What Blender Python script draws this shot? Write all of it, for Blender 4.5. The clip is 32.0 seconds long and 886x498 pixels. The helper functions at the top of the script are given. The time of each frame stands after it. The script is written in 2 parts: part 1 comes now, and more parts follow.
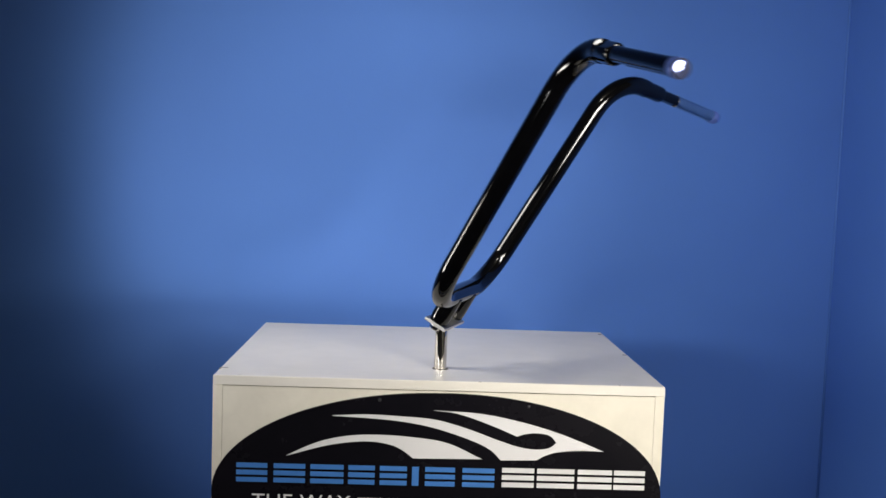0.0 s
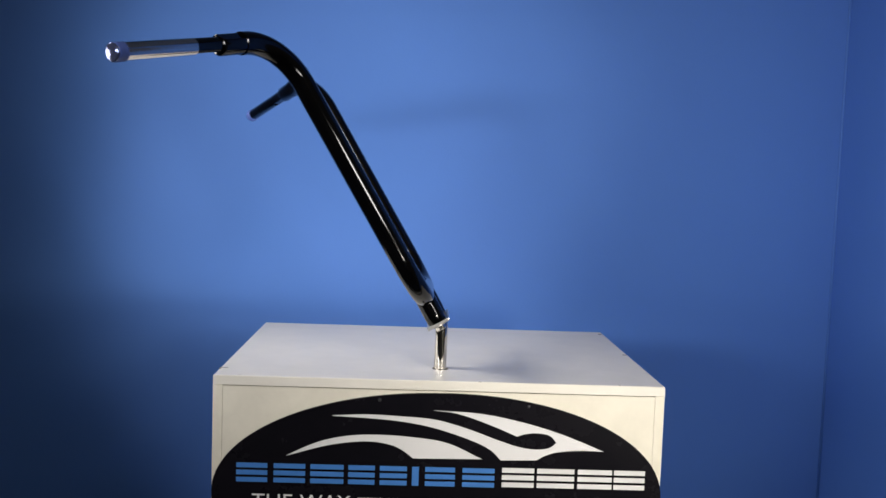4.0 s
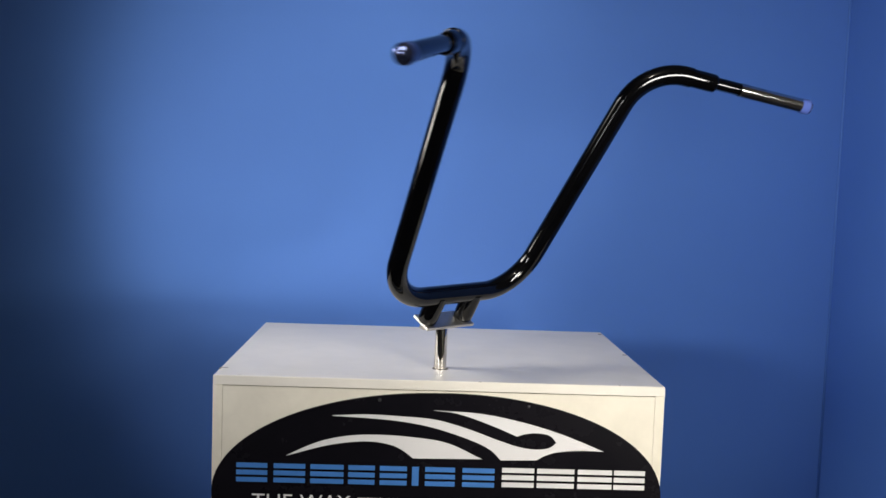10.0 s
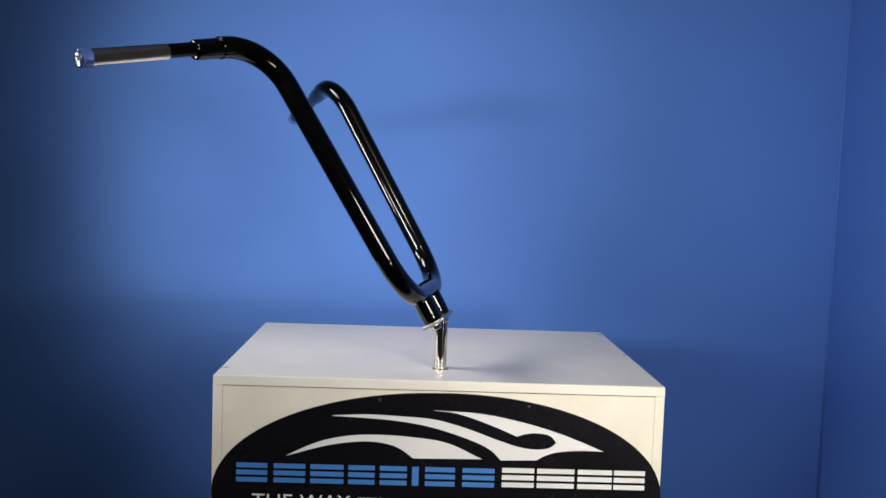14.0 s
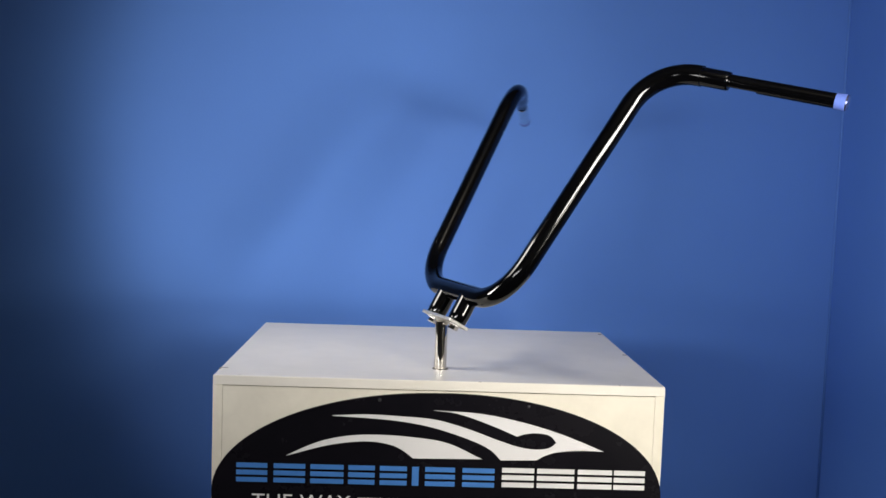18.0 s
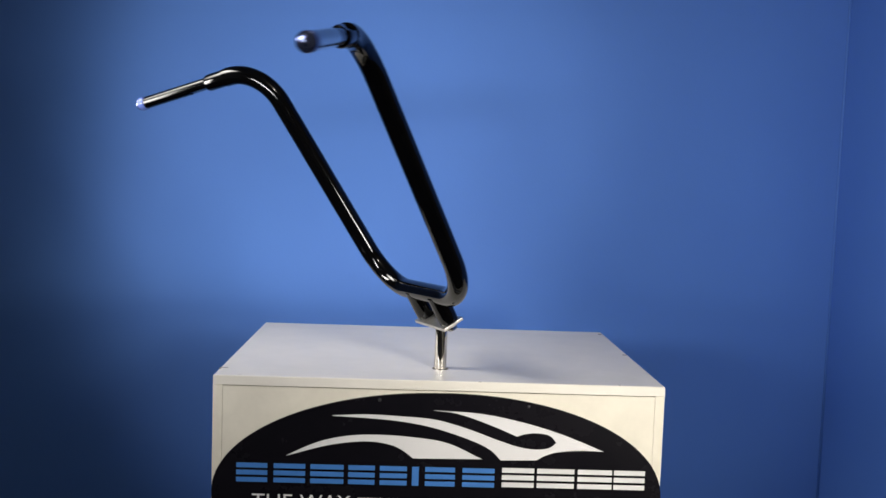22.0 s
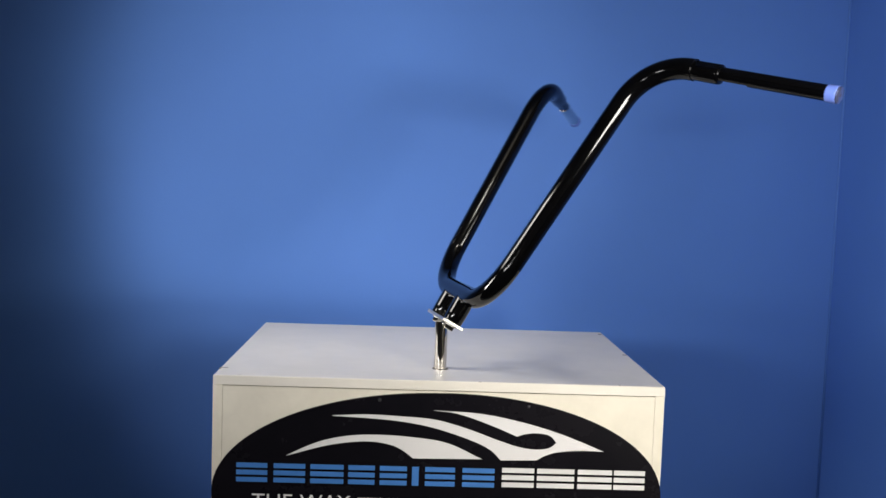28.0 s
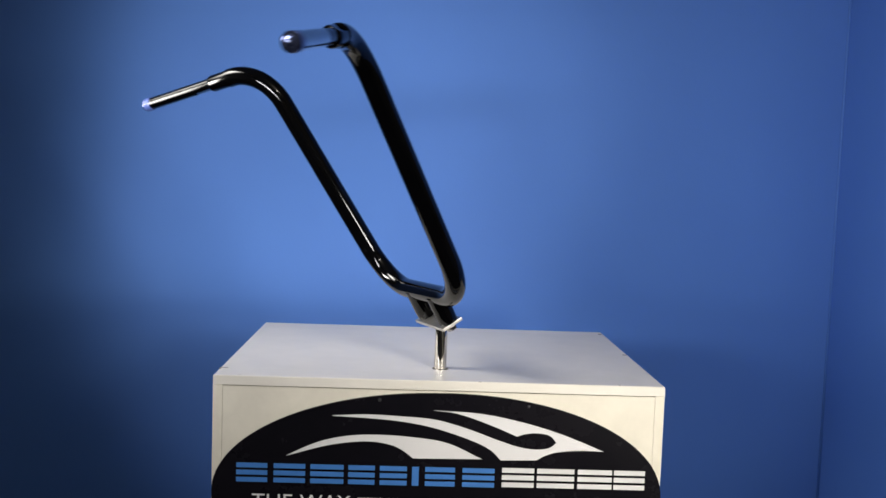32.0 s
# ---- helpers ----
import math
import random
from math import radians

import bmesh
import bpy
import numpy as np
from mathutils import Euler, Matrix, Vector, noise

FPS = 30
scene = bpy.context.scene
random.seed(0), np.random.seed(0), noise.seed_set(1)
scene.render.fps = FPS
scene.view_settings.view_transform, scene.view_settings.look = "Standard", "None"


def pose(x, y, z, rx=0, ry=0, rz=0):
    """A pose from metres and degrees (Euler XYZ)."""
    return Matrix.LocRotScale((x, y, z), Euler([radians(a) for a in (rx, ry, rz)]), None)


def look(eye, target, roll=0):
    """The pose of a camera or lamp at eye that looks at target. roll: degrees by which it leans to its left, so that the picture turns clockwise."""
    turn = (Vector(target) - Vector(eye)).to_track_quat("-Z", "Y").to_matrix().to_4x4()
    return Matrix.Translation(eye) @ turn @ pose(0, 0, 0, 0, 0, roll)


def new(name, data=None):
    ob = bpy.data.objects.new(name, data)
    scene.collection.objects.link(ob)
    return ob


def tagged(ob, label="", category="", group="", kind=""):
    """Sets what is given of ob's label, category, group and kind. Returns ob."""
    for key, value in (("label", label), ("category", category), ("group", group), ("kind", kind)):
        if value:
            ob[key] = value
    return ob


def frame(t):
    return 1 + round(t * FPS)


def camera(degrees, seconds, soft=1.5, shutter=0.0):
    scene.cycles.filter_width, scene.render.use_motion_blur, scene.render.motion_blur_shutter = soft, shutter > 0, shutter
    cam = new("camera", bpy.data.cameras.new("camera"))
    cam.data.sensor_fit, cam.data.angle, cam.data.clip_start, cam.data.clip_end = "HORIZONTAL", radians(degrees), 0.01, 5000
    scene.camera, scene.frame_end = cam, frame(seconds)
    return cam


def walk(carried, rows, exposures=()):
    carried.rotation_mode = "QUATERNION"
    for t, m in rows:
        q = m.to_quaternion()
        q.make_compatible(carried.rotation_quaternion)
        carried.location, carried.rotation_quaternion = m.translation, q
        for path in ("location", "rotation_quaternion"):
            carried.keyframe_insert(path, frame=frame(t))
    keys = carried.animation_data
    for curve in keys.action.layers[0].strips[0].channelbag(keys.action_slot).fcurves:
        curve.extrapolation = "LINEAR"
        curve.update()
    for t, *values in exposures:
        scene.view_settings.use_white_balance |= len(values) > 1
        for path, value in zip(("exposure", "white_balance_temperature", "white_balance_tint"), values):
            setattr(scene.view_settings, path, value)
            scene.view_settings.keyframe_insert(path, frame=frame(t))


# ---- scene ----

# ---------------------------------------------------------------- camera
cam = camera(50.19, 32.0, soft=1.5, shutter=0.5)
# the post leans a little in its box; the box stands level
LEVEL = pose(0, 0, 0, -0.443, -0.302, 0)
EYE = (-0.0539, -1.6077, 0.3191)
STAND = LEVEL @ look(EYE, (EYE[0] + 0.032626, EYE[1] + 0.996990, EYE[2] - 0.070325), 1.698)
walk(cam, [(0.0, STAND), (32.0, STAND)], exposures=[(0.0, 0.0), (32.0, 0.0)])

# ---------------------------------------------------------------- light
WALL_Y = 0.90          # face of the back wall
CORNER_X = 1.081       # face of the wall that meets it
FLOOR_Z = -0.78

world = bpy.data.worlds.new("world")
world.use_nodes = True
scene.world = world
world.node_tree.nodes["Background"].inputs[0].default_value = (0.25, 0.35, 0.6, 1)
world.node_tree.nodes["Background"].inputs[1].default_value = 0.03


def flood(name, eye, target, watts, colour, cone, blend, radius):
    """A spot lamp with a soft-edged beam, for the banks and the added fills."""
    d = bpy.data.lights.new(name, "SPOT")
    d.energy, d.color, d.spot_size, d.spot_blend, d.shadow_soft_size = watts, colour, radians(cone), blend, radius
    ob = new(name, d)
    ob.matrix_world = look(eye, target)
    return ob


# broad, low light banks to both sides of the camera, a strip at the bar's height; added fills for the box's front and
# lid
for dx, tx, tz, cone, watts in ((-0.20, 0.26, 0.36, 74, 23), (0.0, -0.17, 0.44, 40, 22), (0.20, -0.38, 0.46, 29, 26)):
    flood("light_bank_right", (0.66 + dx, -0.95 + 0.3 * dx, 0.405), (tx, 0.90, tz), watts, (1.0, 0.97, 0.92), cone, 0.5, 0.14)
for k, watts in enumerate((20, 20, 19, 13, 6)):
    dx = 0.23 * (k - 2)
    # every lamp's beam is masked at the same upright line on the backdrop; every other one is tipped down
    near, far = math.atan2(0.385 - dx, 2.35 + 0.4 * dx), math.atan2(2.32 - dx, 2.35 + 0.4 * dx)
    aim = -1.25 + dx + (2.35 + 0.4 * dx) * math.tan((near + far) / 2)
    flood("light_bank_left", (-1.25 + dx, -1.45 - 0.4 * dx, 0.41), (aim, 0.90, 0.05 if k % 2 else 0.44), watts, (0.97, 0.97, 0.98), math.degrees(far - near) / 0.86, 0.5, 0.12)
# two added fills, made up to brighten the box's front panel
flood("front_fill_left", (-1.25, -1.40, 0.42), (0.05, 0.0, 0.12), 8, (1.0, 0.98, 0.96), 62, 0.8, 0.12)
flood("front_fill_right", (0.95, -1.50, 0.02), (0.20, -0.10, -0.20), 85, (1.0, 0.94, 0.83), 34, 1.0, 0.16)
# the high area lamp is an added fill that brightens the lid
for name, eye, target, wide, high, watts, spread in (
        ("lid_fill", (-1.32, 0.02, 0.97), (-0.10, 0.10, 0.0), 0.80, 0.50, 1.6, 42),
        ("strip_lamp", (-1.70, -0.06, 0.25), (0.0, 0.02, 0.44), 0.24, 0.62, 1.6, 48)):
    d = bpy.data.lights.new(name, "AREA")
    d.shape, d.size, d.size_y, d.energy, d.color, d.spread = "RECTANGLE", wide, high, watts, (1.0, 0.96, 0.90), radians(spread)
    new(name, d).matrix_world = look(eye, target)
room = bpy.data.lights.new("ceiling_lamp", "POINT")
room.energy, room.color, room.shadow_soft_size = 14, (1.0, 0.94, 0.85), 0.09
new("ceiling_lamp", room).location = (0.05, -1.55, 1.50)


# ---------------------------------------------------------------- materials
def material(name, colour, rough=0.5, metal=0.0):
    m = bpy.data.materials.new(name)
    m.use_nodes = True
    b = m.node_tree.nodes["Principled BSDF"]
    b.inputs["Base Color"].default_value = (*colour, 1)
    b.inputs["Roughness"].default_value = rough
    b.inputs["Metallic"].default_value = metal
    return m, m.node_tree, b


def add(tree, kind, **values):
    n = tree.nodes.new(kind)
    for k, v in values.items():
        n.inputs[k].default_value = v
    return n


def vary(tree, b, colour_a, colour_b, scale, detail=5.0, bump=0.0, bump_scale=200.0, rough=None, coords="Object"):
    """Mottled colour on two scales, fine relief and uneven gloss."""
    co = tree.nodes.new("ShaderNodeTexCoord")
    big = add(tree, "ShaderNodeTexNoise", Scale=scale, Detail=detail, Roughness=0.6)
    fine = add(tree, "ShaderNodeTexNoise", Scale=bump_scale, Detail=4.0)
    for n in (big, fine):
        tree.links.new(co.outputs[coords], n.inputs["Vector"])
    ramp = tree.nodes.new("ShaderNodeValToRGB")
    ramp.color_ramp.elements[0].position, ramp.color_ramp.elements[1].position = 0.3, 0.7
    ramp.color_ramp.elements[0].color, ramp.color_ramp.elements[1].color = (*colour_a, 1), (*colour_b, 1)
    tree.links.new(big.outputs["Fac"], ramp.inputs["Fac"])
    tree.links.new(ramp.outputs["Color"], b.inputs["Base Color"])
    if bump:
        bp = add(tree, "ShaderNodeBump", Strength=bump, Distance=0.002)
        tree.links.new(fine.outputs["Fac"], bp.inputs["Height"])
        tree.links.new(bp.outputs["Normal"], b.inputs["Normal"])
    if rough:
        mr = add(tree, "ShaderNodeMapRange")
        mr.inputs["To Min"].default_value, mr.inputs["To Max"].default_value = rough
        tree.links.new(big.outputs["Fac"], mr.inputs["Value"])
        tree.links.new(mr.outputs["Result"], b.inputs["Roughness"])


WALL, tr, b = material("blue_wall_paint", (0.1, 0.2, 0.55), 0.75)
vary(tr, b, (0.098, 0.246, 0.715), (0.107, 0.264, 0.745), 2.2, bump=0.12, bump_scale=160, rough=(0.62, 0.8))
PLAIN, tr, b = material("taupe_wall_paint", (0.18, 0.165, 0.14), 0.85)
vary(tr, b, (0.085, 0.078, 0.066), (0.105, 0.096, 0.081), 1.8, bump=0.1, bump_scale=160)
CREAM, tr, b = material("cream_wall_paint", (0.52, 0.47, 0.39), 0.85)
vary(tr, b, (0.25, 0.228, 0.19), (0.28, 0.257, 0.215), 1.8, bump=0.1, bump_scale=160)
CEIL, tr, b = material("ceiling_paint", (0.6, 0.6, 0.6), 0.9)
vary(tr, b, (0.40, 0.375, 0.335), (0.45, 0.425, 0.385), 1.5)
FLOOR, tr, b = material("floor_carpet", (0.03, 0.03, 0.035), 0.95)
vary(tr, b, (0.025, 0.025, 0.03), (0.045, 0.045, 0.05), 30, bump=0.6, bump_scale=500)
WHITE, tr, b = material("white_laminate", (0.8, 0.78, 0.74), 0.35)
vary(tr, b, (0.76, 0.725, 0.655), (0.83, 0.79, 0.72), 14, bump=0.08, bump_scale=90, rough=(0.24, 0.38))
b.inputs["Specular IOR Level"].default_value = 0.35
FRONT, tr, b = material("cream_laminate", (0.80, 0.75, 0.64), 0.35)
vary(tr, b, (0.745, 0.70, 0.60), (0.84, 0.79, 0.68), 16, bump=0.10, bump_scale=110, rough=(0.26, 0.40))
b.inputs["Specular IOR Level"].default_value = 0.35
CHIP, tr, b = material("worn_chipboard", (0.25, 0.22, 0.19), 0.8)
BLACK, tr, b = material("gloss_black_paint", (0.004, 0.004, 0.005), 0.07)
vary(tr, b, (0.0008, 0.0008, 0.001), (0.0016, 0.0016, 0.002), 25, rough=(0.05, 0.10))
SIGN, tr, b = material("black_sign_vinyl", (0.008, 0.008, 0.011), 0.4)
vary(tr, b, (0.004, 0.004, 0.006), (0.007, 0.006, 0.009), 9, rough=(0.22, 0.32))
b.inputs["Specular IOR Level"].default_value = 0.15
SIGNWHITE, tr, b = material("white_sign_vinyl", (0.76, 0.75, 0.76), 0.4)
vary(tr, b, (0.74, 0.73, 0.745), (0.78, 0.77, 0.78), 12, rough=(0.34, 0.46))
SIGNBLUE, tr, b = material("blue_sign_vinyl", (0.055, 0.2, 0.56), 0.4)
vary(tr, b, (0.05, 0.19, 0.54), (0.06, 0.21, 0.58), 12, rough=(0.34, 0.46))
CHROME, tr, b = material("polished_chrome", (0.72, 0.70, 0.67), 0.06, 1.0)
vary(tr, b, (0.68, 0.65, 0.60), (0.76, 0.73, 0.68), 40, rough=(0.05, 0.10))
SLEEVE, tr, b = material("satin_aluminium", (0.80, 0.78, 0.73), 0.2, 1.0)
vary(tr, b, (0.76, 0.735, 0.69), (0.83, 0.80, 0.755), 30, rough=(0.12, 0.19))
STEEL, tr, b = material("brushed_steel", (0.62, 0.60, 0.56), 0.28, 1.0)
vary(tr, b, (0.54, 0.525, 0.50), (0.62, 0.605, 0.58), 60, bump=0.04, bump_scale=400, rough=(0.36, 0.46))
BLUE, tr, b = material("blue_translucent_plastic", (0.20, 0.31, 0.90), 0.24)
b.inputs["Transmission Weight"].default_value = 0.35
b.inputs["IOR"].default_value = 1.46
DOME, tr, b = material("polished_blue_cap_end", (0.19, 0.23, 0.46), 0.14, 0.85)
b.inputs["Coat Weight"].default_value = 1.0
b.inputs["Coat Roughness"].default_value = 0.12
SCREW, tr, b = material("dark_screw_steel", (0.05, 0.05, 0.055), 0.5, 1.0)
DARK, tr, b = material("dark_recess", (0.01, 0.01, 0.01), 0.8)


# ---------------------------------------------------------------- mesh helpers
def part(name, bm, mat, parent, label="", smooth=False):
    """One mesh object under a thing or under a part."""
    bmesh.ops.recalc_face_normals(bm, faces=bm.faces)
    if smooth:
        for e in bm.edges:
            e.smooth = e.calc_face_angle(0.0) < 0.5
    me = bpy.data.meshes.new(name)
    bm.to_mesh(me)
    bm.free()
    me.materials.append(mat)
    if smooth:
        me.polygons.foreach_set("use_smooth", [True] * len(me.polygons))
    ob = new(name, me)
    if parent:
        ob.parent = parent
    if label:
        ob["label"] = label
    return ob


def box(size, at, bevel=0.0, m=None, segments=2):
    bm = bmesh.new()
    bmesh.ops.create_cube(bm, size=1)
    bmesh.ops.scale(bm, vec=size, verts=bm.verts)
    if bevel:
        bmesh.ops.bevel(bm, geom=bm.edges[:], offset=bevel, segments=segments, affect="EDGES", profile=0.6)
    bmesh.ops.translate(bm, vec=at, verts=bm.verts)
    if m:
        bmesh.ops.transform(bm, matrix=m, verts=bm.verts)
    return bm


def lathe(profile, axis_from, axis_to, n=40):
    """A turned shape: rows of (distance along the axis, radius)."""
    a, d = Vector(axis_from), (Vector(axis_to) - Vector(axis_from)).normalized()
    u = d.orthogonal().normalized()
    v = d.cross(u)
    bm = bmesh.new()
    rings = []
    for s, r in profile:
        if r < 1e-6:
            rings.append([bm.verts.new(a + d * s)])
        else:
            rings.append([bm.verts.new(a + d * s + (u * math.cos(2 * math.pi * k / n) + v * math.sin(2 * math.pi * k / n)) * r) for k in range(n)])
    for p, q in zip(rings, rings[1:]):
        for k in range(n):
            w = [p[k % len(p)], p[(k + 1) % len(p)], q[(k + 1) % len(q)], q[k % len(q)]]
            w = list(dict.fromkeys(w))
            if len(w) > 2:
                bm.faces.new(w)
    for ring, own in ((rings[0], True), (rings[-1], False)):
        if len(ring) > 2:
            bm.faces.new(ring[::-1] if own else ring)
    return bm


def bend(a, b, c, r, n=16):
    """The arc of radius r that rounds the corner b between a and c."""
    d1, d2 = (a - b).normalized(), (c - b).normalized()
    ang = d1.angle(d2)
    p, q = b + d1 * (r / math.tan(ang / 2)), b + d2 * (r / math.tan(ang / 2))
    mid = b + (d1 + d2).normalized() * (r / math.sin(ang / 2))
    v0, v1 = p - mid, q - mid
    w = v0.angle(v1)
    return [mid + (v0 * math.sin((1 - k / n) * w) + v1 * math.sin(k / n * w)) / math.sin(w) for k in range(n + 1)]


def sweep(points, radii, n=32):
    """A round tube along a line of points, closed at both ends."""
    bm = bmesh.new()
    rings, u = [], None
    for i, p in enumerate(points):
        d = (points[min(i + 1, len(points) - 1)] - points[max(i - 1, 0)]).normalized()
        u = (u - d * u.dot(d)).normalized() if u else d.orthogonal().normalized()
        v = d.cross(u)
        rings.append([bm.verts.new(p + (u * math.cos(2 * math.pi * k / n) + v * math.sin(2 * math.pi * k / n)) * radii[i]) for k in range(n)])
    for p, q in zip(rings, rings[1:]):
        for k in range(n):
            bm.faces.new((p[k], p[(k + 1) % n], q[(k + 1) % n], q[k]))
    bm.faces.new(rings[0][::-1])
    bm.faces.new(rings[-1])
    return bm


def flat_spot(bm, start, way, length, side, depth):
    """Mills a flat on the given side of a tube, from start along way."""
    start, way, side = Vector(start), Vector(way).normalized(), Vector(side)
    side = (side - way * side.dot(way)).normalized()
    for v in bm.verts:
        s = (v.co - start).dot(way)
        if -1e-5 <= s <= length:
            over = (v.co - start).dot(side) - depth
            if over > 0:
                v.co -= side * over


def plate_from(outline, y0, y1, m=None):
    """A flat sheet with the given outline in x and z, from depth y0 to y1."""
    bm = bmesh.new()
    front = [bm.verts.new((x, y0, z)) for x, z in outline]
    back = [bm.verts.new((x, y1, z)) for x, z in outline]
    bm.faces.new(front)
    bm.faces.new(back[::-1])
    for k in range(len(outline)):
        j = (k + 1) % len(outline)
        bm.faces.new((front[k], back[k], back[j], front[j]))
    bmesh.ops.triangulate(bm, faces=[f for f in bm.faces if len(f.verts) > 4])
    return bm


def flowing(anchors, n=6):
    """A smooth line through a few anchors."""
    a = [Vector(p) for p in anchors]
    a = [a[0] * 2 - a[1]] + a + [a[-1] * 2 - a[-2]]
    line = []
    for i in range(1, len(a) - 2):
        p0, p1, p2, p3 = a[i - 1:i + 3]
        for k in range(n):
            t = k / n
            line.append(0.5 * (2 * p1 + (p2 - p0) * t + (2 * p0 - 5 * p1 + 4 * p2 - p3) * t * t + (3 * p1 - 3 * p2 + p3 - p0) * t ** 3))
    return [(p.x, p.y) for p in line] + [tuple(anchors[-1])]


# ---------------------------------------------------------------- room
ROOM_L, ROOM_N, ROOM_TOP = -2.2, -3.2, 1.75
T = 0.12


def slab(name, lo, hi, mat, label, category):
    size = [h - l for l, h in zip(lo, hi)]
    ob = part(name, box(size, [(l + h) / 2 for l, h in zip(lo, hi)]), mat, None)
    return tagged(ob, label, category, kind="structure")


slab("floor", (ROOM_L - T, ROOM_N - T, FLOOR_Z - T), (CORNER_X + T, WALL_Y + T, FLOOR_Z), FLOOR, "dark grey carpeted floor", "floor")
slab("ceiling", (ROOM_L - T, ROOM_N - T, ROOM_TOP), (CORNER_X + T, WALL_Y + T, ROOM_TOP + T), CEIL, "plain off-white painted ceiling", "ceiling")
slab("wall_north", (ROOM_L, WALL_Y, FLOOR_Z), (CORNER_X, WALL_Y + T, ROOM_TOP), WALL, "smooth wall painted plain bright blue", "wall")
slab("wall_south_east", (CORNER_X, ROOM_N, FLOOR_Z), (CORNER_X + T, -0.25, ROOM_TOP), PLAIN, "plain taupe painted wall beside the blue one", "wall")
slab("wall_east", (CORNER_X, -0.25, FLOOR_Z), (CORNER_X + T, WALL_Y + T, ROOM_TOP), WALL, "smooth blue wall meeting the backdrop wall", "wall")
slab("wall_west", (ROOM_L - T, ROOM_N, FLOOR_Z), (ROOM_L, WALL_Y + T, ROOM_TOP), PLAIN, "plain taupe painted side wall", "wall")
slab("wall_south", (ROOM_L, ROOM_N - T, FLOOR_Z), (CORNER_X, ROOM_N, ROOM_TOP), CREAM, "plain cream painted wall of the studio", "wall")

# painted filler bead in the corner of the two blue walls
bead = lathe([(0, 0.0035), (ROOM_TOP - FLOOR_Z, 0.0035)], (CORNER_X - 0.0020, WALL_Y - 0.0020, FLOOR_Z), (CORNER_X - 0.0020, WALL_Y - 0.0020, ROOM_TOP), 12)
tagged(part("trim", bead, WALL, None, smooth=True), "painted blue filler bead in the wall corner", "trim", kind="structure")

# ---------------------------------------------------------------- display box
BX0, BX1, BY0, BY1 = -0.3667, 0.3639, -0.1006, 0.4358
BW, BD, BH, PT = BX1 - BX0, BY1 - BY0, -FLOOR_Z, 0.0155
BXC, BYC = (BX0 + BX1) / 2, (BY0 + BY1) / 2


def display_box():
    root = tagged(new("display_box"), "white laminate display box with a black oval sign on its front", "display box")
    root.location = (BXC, BYC, FLOOR_Z)
    x, y, h = BW / 2, BD / 2, BH
    # the lid has a round hole for the post
    bm = bmesh.new()
    hole, n = 0.0148, 48
    hx, hy = -BXC, -BYC
    rim = {}
    for z in (h, h - PT):
        rim[z] = [bm.verts.new((hx + hole * math.cos(2 * math.pi * k / n), hy + hole * math.sin(2 * math.pi * k / n), z)) for k in range(n)]
    outer = {}
    for z in (h, h - PT):
        row = []
        for k in range(n):
            a = 2 * math.pi * k / n
            dx, dy = math.cos(a), math.sin(a)
            s = min(((x - hx) if dx > 0 else (x + hx)) / max(abs(dx), 1e-9), ((y - hy) if dy > 0 else (y + hy)) / max(abs(dy), 1e-9))
            row.append([hx + dx * s, hy + dy * s])
        for cx_, cy_ in ((x, y), (-x, y), (x, -y), (-x, -y)):
            j = min(range(n), key=lambda q: (row[q][0] - cx_) ** 2 + (row[q][1] - cy_) ** 2)
            row[j] = [cx_, cy_]
        e = 0.0012 if z == h else 0.0
        outer[z] = [bm.verts.new((min(max(px, -x + e), x - e), min(max(py, -y + e), y - e), z)) for px, py in row]
        if z == h:
            outer["e"] = [bm.verts.new((px, py, h - 0.0012)) for px, py in row]
    for k in range(n):
        j = (k + 1) % n
        bm.faces.new((rim[h][k], rim[h][j], outer[h][j], outer[h][k]))
        bm.faces.new((rim[h - PT][k], outer[h - PT][k], outer[h - PT][j], rim[h - PT][j]))
        bm.faces.new((outer[h][k], outer[h][j], outer["e"][j], outer["e"][k]))
        bm.faces.new((outer["e"][k], outer["e"][j], outer[h - PT][j], outer[h - PT][k]))
        bm.faces.new((rim[h][k], rim[h - PT][k], rim[h - PT][j], rim[h][j]))
    part("lid", bm, WHITE, root)
    side = h - PT - 0.0004
    for sx in (-1, 1):
        part("side_panel", box((PT, BD, side), (sx * (x - PT / 2), 0, side / 2), 0.0007), FRONT, root)
    part("front_panel", box((BW - 2 * PT - 0.0002, PT, side - 0.0014), (0, -y + PT / 2 + 0.0007, side / 2 - 0.0007), 0.0006), FRONT, root)
    part("back_panel", box((BW - 2 * PT - 0.0012, PT, side), (0, y - PT / 2, side / 2), 0.0006), WHITE, root)
    part("bottom_panel", box((BW - 2 * PT - 0.0012, BD - 2 * PT - 0.002, PT), (0, 0, PT / 2), 0.0006), WHITE, root)
    part("spindle_bushing", lathe([(0, 0.0147), (0.002, 0.0147), (0.002, 0.0112), (0.0, 0.0112)], (hx, hy, h - 0.004), (hx, hy, h)), DARK, root, "dark ring round the post's hole")
    return root, x, y, h


BOX, bx_, by_, bh_ = display_box()


def sign():
    """Oval sign on the front panel; x runs from the panel's middle, z from the lid."""
    face = -by_ - 0.0022
    def at(points):
        return [(px, bh_ + pz) for px, pz in points]
    # a little fuller at one end
    ring = [(0.3655 * math.cos(2 * math.pi * k / 128), 0.1690 * math.sin(2 * math.pi * k / 128)) for k in range(128)]
    oval = [(px + 0.0005, -0.1888 + pz + max(px, 0) * 0.019) for px, pz in ring]
    board = part("oval_sign", plate_from(at(oval), face - 0.0010, face + 0.0030), SIGN, BOX, "black oval sign with white and blue shapes")
    return board, face, at


SIGNBOARD, SIGN_Y, sign_at = sign()


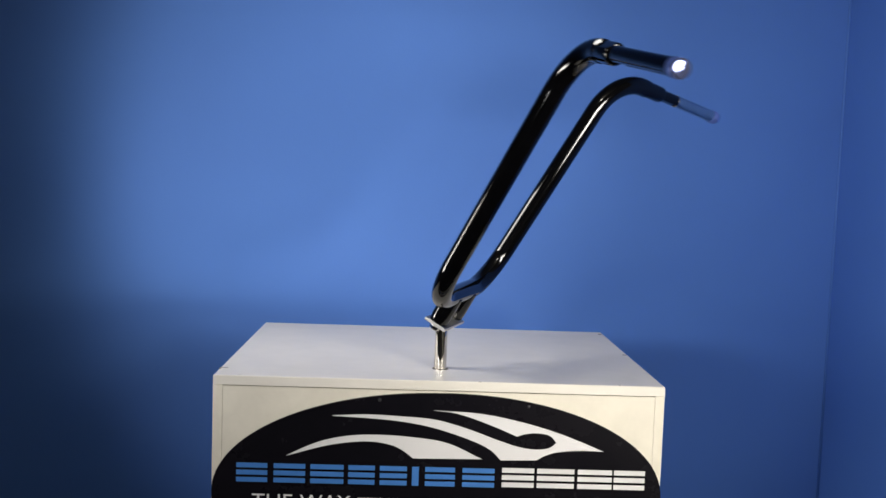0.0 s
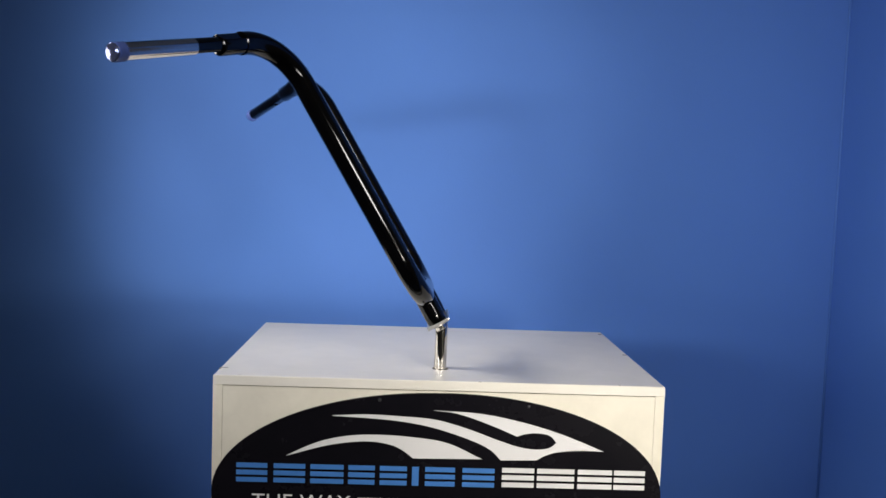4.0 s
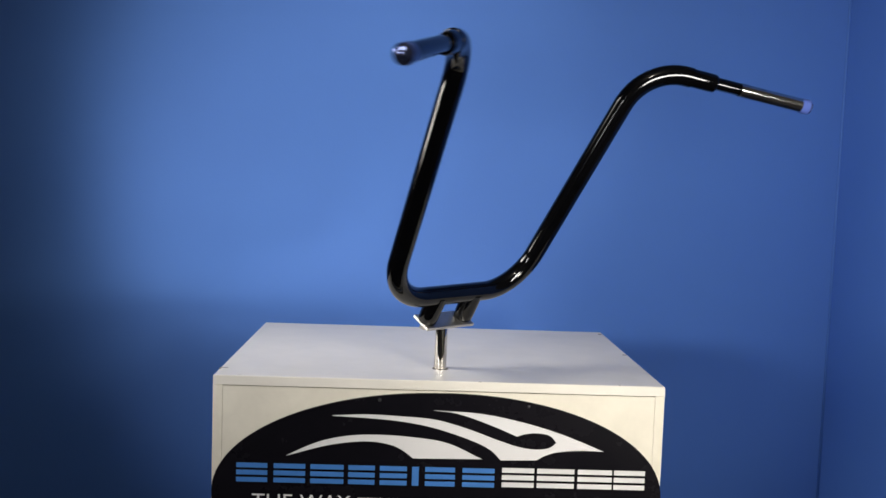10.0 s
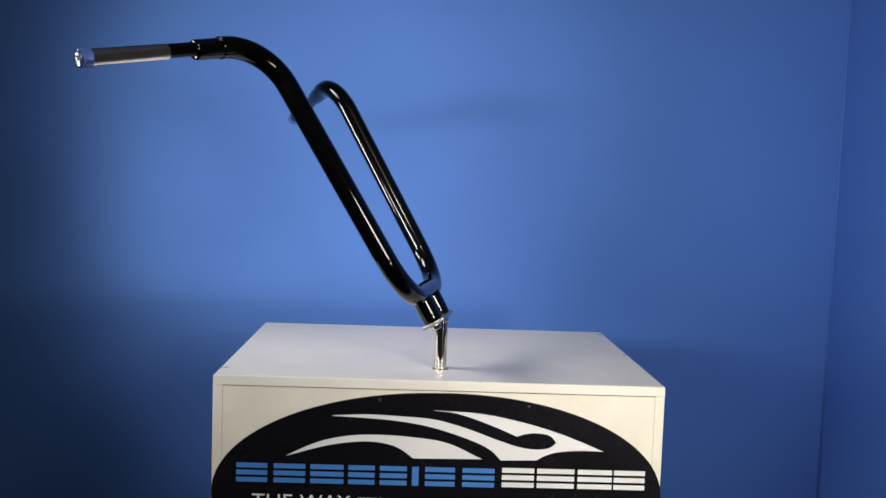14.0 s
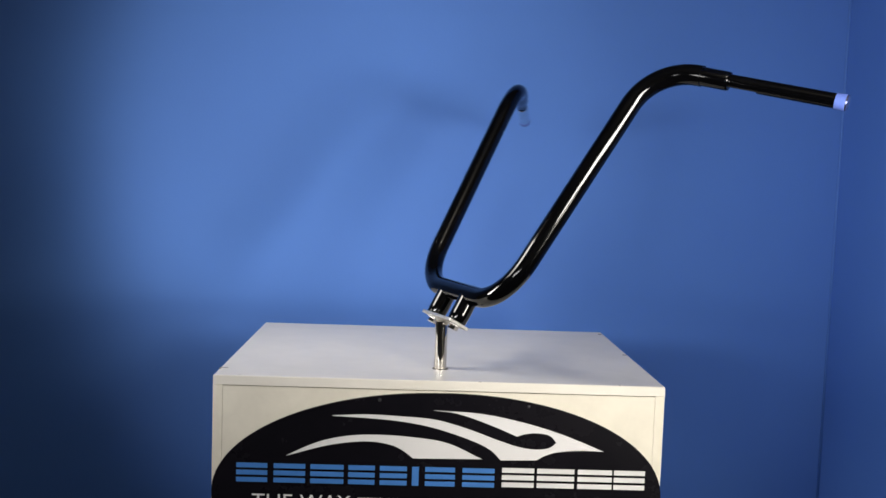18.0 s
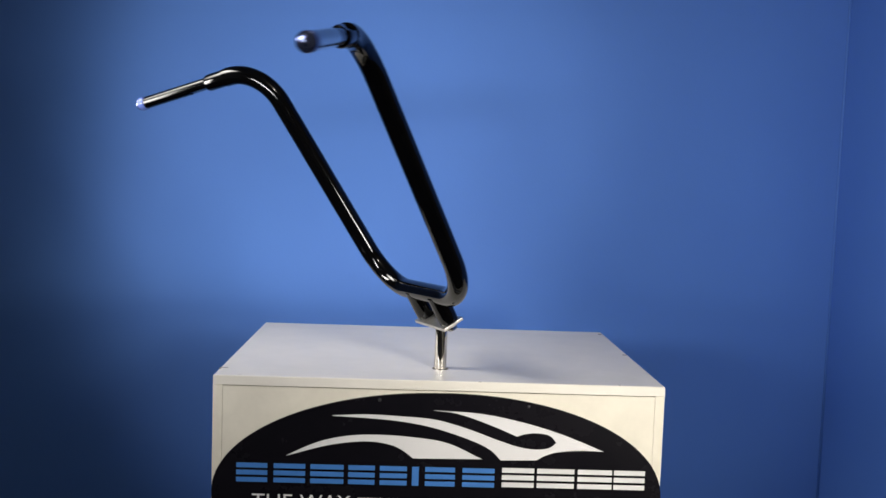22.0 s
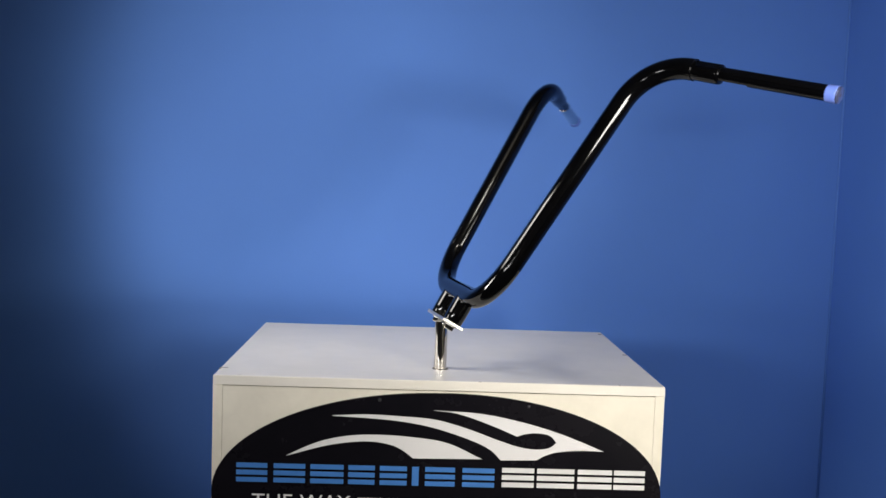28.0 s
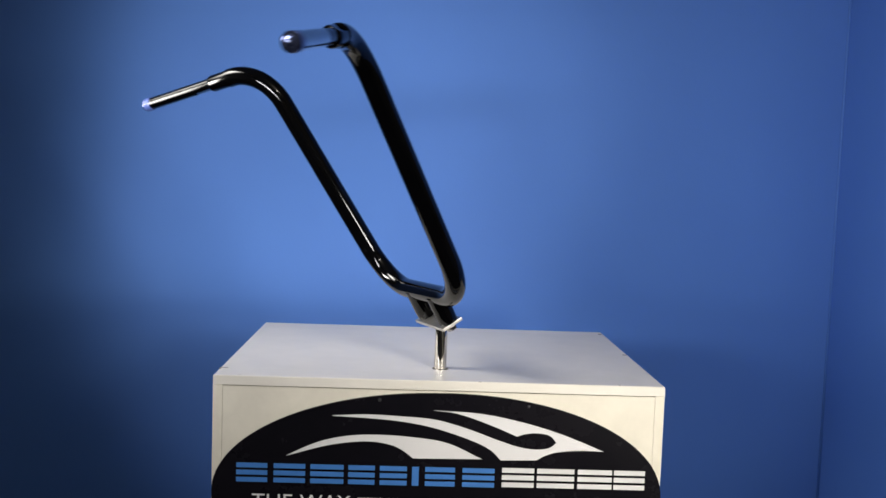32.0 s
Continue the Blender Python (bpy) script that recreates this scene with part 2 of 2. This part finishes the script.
def letters(name, text, xs, zs, ys, mat, parent):
    """Cut-out lettering fitted into a span of x, z and y."""
    c = bpy.data.curves.new(name, "FONT")
    c.body, c.extrude, c.resolution_u = text, 0.1, 3
    ob = new(name, c)
    me = bpy.data.meshes.new_from_object(ob.evaluated_get(bpy.context.evaluated_depsgraph_get()))
    bpy.data.objects.remove(ob)
    bm = bmesh.new()
    bm.from_mesh(me)
    lo = [min(v.co[i] for v in bm.verts) for i in range(3)]
    hi = [max(v.co[i] for v in bm.verts) for i in range(3)]
    for v in bm.verts:
        u = [(v.co[i] - lo[i]) / (hi[i] - lo[i]) for i in range(3)]
        v.co = (xs[0] + u[0] * (xs[1] - xs[0]), ys[1] + u[2] * (ys[0] - ys[1]), zs[0] + u[1] * (zs[1] - zs[0]))
    return part(name, bm, mat, parent, "white slogan word")


def sign_shapes():
    y0, y1 = SIGN_Y - 0.0016, SIGN_Y - 0.0008
    low = flowing([(-0.2461, -0.1278), (-0.1976, -0.1052), (-0.1524, -0.0938), (-0.1070, -0.0902), (-0.0522, -0.0920), (0.0121, -0.1006), (0.0709, -0.1261)])
    low += flowing([(-0.0410, -0.1276), (-0.0588, -0.1146), (-0.0792, -0.1058), (-0.1112, -0.1015), (-0.1476, -0.1039), (-0.1883, -0.1115), (-0.2452, -0.1283)])[:-1]
    part("white_swoosh", plate_from(sign_at(low), y0, y1), SIGNWHITE, SIGNBOARD, "white crescent swoosh")
    tip, nose = (0.2695, -0.1088), (0.1912, -0.0963)
    upper = flowing([(-0.0098, -0.0477), (0.0653, -0.0512), (0.1393, -0.0648), (0.2046, -0.0838), tip])
    upper += flowing([nose, (0.1787, -0.0840), (0.1565, -0.0809), (0.1382, -0.0832), (0.1264, -0.0873)])[:-1]
    upper += flowing([(0.1264, -0.0873), (0.0937, -0.0738), (0.0519, -0.0588), (0.0195, -0.0505), (-0.0080, -0.0483)])[:-1]
    part("white_swoosh", plate_from(sign_at(upper), y0, y1), SIGNWHITE, SIGNBOARD, "slender white swoosh over a black drop")
    middle = flowing([(0.2688, -0.1083), (0.2241, -0.1081), (0.1919, -0.1117), (0.1710, -0.1188), (0.1602, -0.1257)])
    middle += flowing([(0.1013, -0.1272), (0.0841, -0.1108), (0.0532, -0.0958), (-0.0070, -0.0769), (-0.0621, -0.0672), (-0.1169, -0.0631), (-0.1715, -0.0609)])
    middle += flowing([(-0.1733, -0.0600), (-0.1171, -0.0571), (-0.0624, -0.0589), (-0.0075, -0.0629), (0.0479, -0.0773), (0.0944, -0.0937), (0.1317, -0.1049), (0.1594, -0.1079), (0.1796, -0.1046), (0.1912, -0.0955)])
    part("white_swoosh", plate_from(sign_at(middle), y0 - 0.0003, y1), SIGNWHITE, SIGNBOARD, "broad white swoosh under a black drop")
    # lettering as plain bars
    blue = [(-0.3253, -0.2754), (-0.2654, -0.2145), (-0.2063, -0.1526), (-0.1452, -0.1023), (-0.0941, -0.0502), (-0.0419, -0.0309), (-0.0208, 0.0278), (0.0398, 0.0922)]
    white = [(0.1042, 0.1568), (0.1615, 0.2225), (0.2281, 0.2846), (0.2874, 0.3385)]
    for spans, mat, z1, z0 in ((blue, SIGNBLUE, -0.1414, -0.1728), (white, SIGNWHITE, -0.1395, -0.1715)):
        for x0, x1 in spans:
            high = (z1 - z0) * (0.25 if x1 - x0 > 0.02 else 1.0)
            for zc in ((z1 - high / 2, (z0 + z1) / 2, z0 + high / 2) if x1 - x0 > 0.02 else ((z0 + z1) / 2,)):
                part("letter_bar", box((x1 - x0, 0.0008, high), ((x0 + x1) / 2, (y0 + y1) / 2, bh_ + zc), 0.0003, None, 1), mat, SIGNBOARD)
    for word, x0, x1 in (("THE", -0.2995, -0.2340), ("WAY", -0.2220, -0.1405)):
        letters("lettering", word, (x0, x1), (bh_ - 0.2128, bh_ - 0.1922), (y0, y1), SIGNWHITE, SIGNBOARD)
    for x0, x1 in ((-0.129, -0.030), (-0.018, 0.060), (0.072, 0.150), (0.162, 0.290)):
        part("word_bar", box((x1 - x0, 0.0008, 0.018), ((x0 + x1) / 2, (y0 + y1) / 2, bh_ - 0.2040), 0.0003, None, 1), SIGNWHITE, SIGNBOARD)
    for x, z in ((-0.0978, -0.0330), (0.1436, -0.0374)):
        bm = lathe([(0, 0.0), (0, 0.0030), (0.0008, 0.0026), (0.0012, 0.0010), (0.0007, 0.0)], (x, SIGN_Y - 0.0008, bh_ + z), (x, SIGN_Y - 1, bh_ + z), 16)
        part("screw", bm, SCREW, SIGNBOARD, "small dark steel screw")


sign_shapes()


def lid_marks():
    """Chips and nicks along the lid's edges."""
    for x, y, sx, sy in ((-0.3600, -0.0440, 0.0135, 0.0022), (-0.3655, -0.0520, 0.0030, 0.0090), (0.3558, 0.4050, 0.0080, 0.0050), (0.3575, 0.1720, 0.0075, 0.0048), (0.290, -0.0975, 0.004, 0.0014), (-0.325, -0.0975, 0.003, 0.0012), (0.062, -0.1005, 0.005, 0.0010)):
        part("chip", box((sx, sy, 0.0006), (x - BXC, y - BYC, bh_ + 0.0002), 0.0002, None, 1), CHIP, BOX, "chipped edge mark")


lid_marks()

# ---------------------------------------------------------------- handlebar
TUBE_R, GRIP_R = 0.0165, 0.0112
LEAN = math.atan2(0.0275, 0.0488)       # how far the bar leans forward


def handlebar():
    root = tagged(new("motorcycle_handlebar"), "gloss black ape-hanger handlebar turning on a chrome post", "handlebar")
    tilt = Matrix.Translation((-0.0010, 0, 0)) @ Matrix.Rotation(radians(-0.961), 4, "Y")
    # the two halves differ a little, as bent tube does
    ends = {1: [(0, -0.0311, 0.1322), (0.1498, -0.0311, 0.1322), (0.2141, -0.2519, 0.5148), (0.4597, -0.4156, 0.4553)],
            -1: [(0, -0.0311, 0.1322), (-0.1460, -0.0311, 0.1322), (-0.2066, -0.2598, 0.5152), (-0.4536, -0.4182, 0.4571)]}
    halves, tips = {}, {}
    for s in (1, -1):
        a, b, c, d = (Vector(p) for p in ends[s])
        way = (d - c).normalized()
        joint = d - way * 0.176
        tips[s] = (d, way, joint)
        halves[s] = [a] + bend(a, b, c, 0.0898) + bend(b, c, d, 0.0905) + [joint - way * 0.044, joint - way * 0.0435, joint - way * 0.005, joint - way * 0.0025, joint - way * 0.0008, joint]
    line = halves[-1][:0:-1] + halves[1]
    rad = [TUBE_R] * len(line)
    # the last stretch is turned down a little, with a shoulder and a rounded rim
    for k, cut in enumerate((0.0042, 0.0026, 0.0017, 0.0013, 0.0013)):
        rad[k] = rad[-1 - k] = TUBE_R - cut
    bm = sweep(line, rad)
    for s in (1, -1):
        d, way, joint = tips[s]
        flat_spot(bm, joint - way * 0.0436, way, 0.05, (0, 0.5, 0.87), 0.0122)
    bmesh.ops.transform(bm, matrix=tilt, verts=bm.verts)
    part("bar_tube", bm, BLACK, root, smooth=True)
    for s in (1, -1):
        e, w, joint = tips[s]
        steps = [0.186, 0.1755, 0.175, 0.1325, 0.1320, 0.08, 0.03, 0.018]
        bm = sweep([e - w * k for k in steps], [GRIP_R] * len(steps))
        flat_spot(bm, e - w * 0.1756, w, 0.0433, (0, 0, -1), 0.0092)
        bmesh.ops.transform(bm, matrix=tilt, verts=bm.verts)
        grip = part("grip_tube", bm, BLACK, root, smooth=True)
        if s > 0:
            bm = lathe([(0, 0.0113), (0.0003, 0.0116), (0.1132, 0.0116), (0.1135, 0.0113)], e - w * 0.132, e)
            bmesh.ops.transform(bm, matrix=tilt, verts=bm.verts)
            part("throttle_sleeve", bm, SLEEVE, grip, "satin silver metal sleeve", smooth=True)
        bm = lathe([(0, 0.0117), (0.0005, 0.0121), (0.0138, 0.0124), (0.0148, 0.0118)], e - w * 0.0192, e)
        bmesh.ops.transform(bm, matrix=tilt, verts=bm.verts)
        cap = part("end_cap", bm, BLUE, root, "blue translucent plastic end cap", smooth=True)
        bm = lathe([(0, 0.0119), (0.0018, 0.0121), (0.0028, 0.0117), (0.0034, 0.0108), (0.0039, 0.0088), (0.0043, 0.0058), (0.0045, 0.0030), (0.0047, 0.0026), (0.0049, 0.0016), (0.00495, 0)], e - w * 0.005, e)
        bmesh.ops.transform(bm, matrix=tilt, verts=bm.verts)
        part("end_dome", bm, DOME, cap, "polished blue cap end with a small nub", smooth=True)
    # plate, risers and bolts lean with the bar
    top = Vector((0, -0.0060, 0.0840))
    lean = Matrix.Translation(top) @ Matrix.Rotation(LEAN, 4, "X")
    plate = part("mounting_plate", box((0.109, 0.040, 0.0055), (0, 0, 0), 0.0012, lean), STEEL, root, "brushed steel mounting plate")
    for s in (-1, 1):
        bm = lathe([(0.0028, 0.0150), (0.005, 0.0162), (0.018, 0.0168), (0.056, 0.0168)], (s * 0.0414, 0, 0), (s * 0.0414, 0, 1))
        bmesh.ops.transform(bm, matrix=lean, verts=bm.verts)
        part("riser", bm, BLACK, root, "gloss black welded riser", smooth=True)
        bm = lathe([(0.0028, 0.0), (0.0028, 0.0105), (0.0045, 0.0105), (0.0045, 0.0)], (s * 0.0414, 0, 0), (s * 0.0414, 0, -1))
        bmesh.ops.transform(bm, matrix=lean, verts=bm.verts)
        part("washer", bm, STEEL, plate, smooth=False)
        bm = lathe([(0.0045, 0.0088), (0.0105, 0.0088), (0.0118, 0.0078)], (s * 0.0414, 0, 0), (s * 0.0414, 0, -1), 6)
        bmesh.ops.transform(bm, matrix=lean, verts=bm.verts)
        part("hex_bolt", bm, CHROME, plate, "chrome hexagonal bolt head")
    part("post", lathe([(-0.06, 0.0107), (0.082, 0.0107)], (0, 0, 0), (0, 0, 1), 48), CHROME, root, "polished chrome post", smooth=True)
    return root


HANDLEBAR = handlebar()

# turn of the handlebar on its post: seconds, degrees
TURN = [
    (0, -69.92), (0.5, -47.47), (1, -23.58), (1.5, -1.42), (2, 19.46), (2.5, 38.15), (3, 58.36), (3.5, 76.38),
    (4, 90.96), (4.5, 103.73), (5, 116.33), (5.5, 130.10), (6, 145.37), (6.5, 163.05), (7, 183.06), (7.5, 203.51),
    (8, 225.46), (8.5, 248.94), (9, 272.68), (9.5, 295.38), (10, 318.49), (10.5, 341.38), (11, 364.51), (11.5, 386.19),
    (12, 406.95), (12.5, 425.13), (13, 438.87), (13.5, 449.39), (14, 460.45), (14.5, 473.16), (15, 488.11), (15.5, 504.88),
    (16, 523.00), (16.5, 542.10), (17, 562.07), (17.5, 583.13), (18, 606.15), (18.5, 629.25), (19, 652.77), (19.5, 677.38),
    (20, 701.36), (20.5, 723.89), (21, 744.79), (21.5, 764.19), (22, 783.67), (22.5, 800.33), (23, 814.64), (23.5, 825.89),
    (24, 836.00), (24.5, 846.79), (25, 858.79), (25.5, 872.54), (26, 889.71), (26.5, 910.16), (27, 932.57), (27.5, 955.29),
    (28, 977.26), (28.5, 998.63), (29, 1020.96), (29.5, 1041.22), (30, 1063.07), (30.5, 1084.12), (31, 1105.98), (31.5, 1125.32),
    (32, 1145.32),
]


def motions():
    walk(HANDLEBAR, [(t, LEVEL @ pose(0, 0, 0, 0, 0, -a)) for t, a in TURN])


motions()
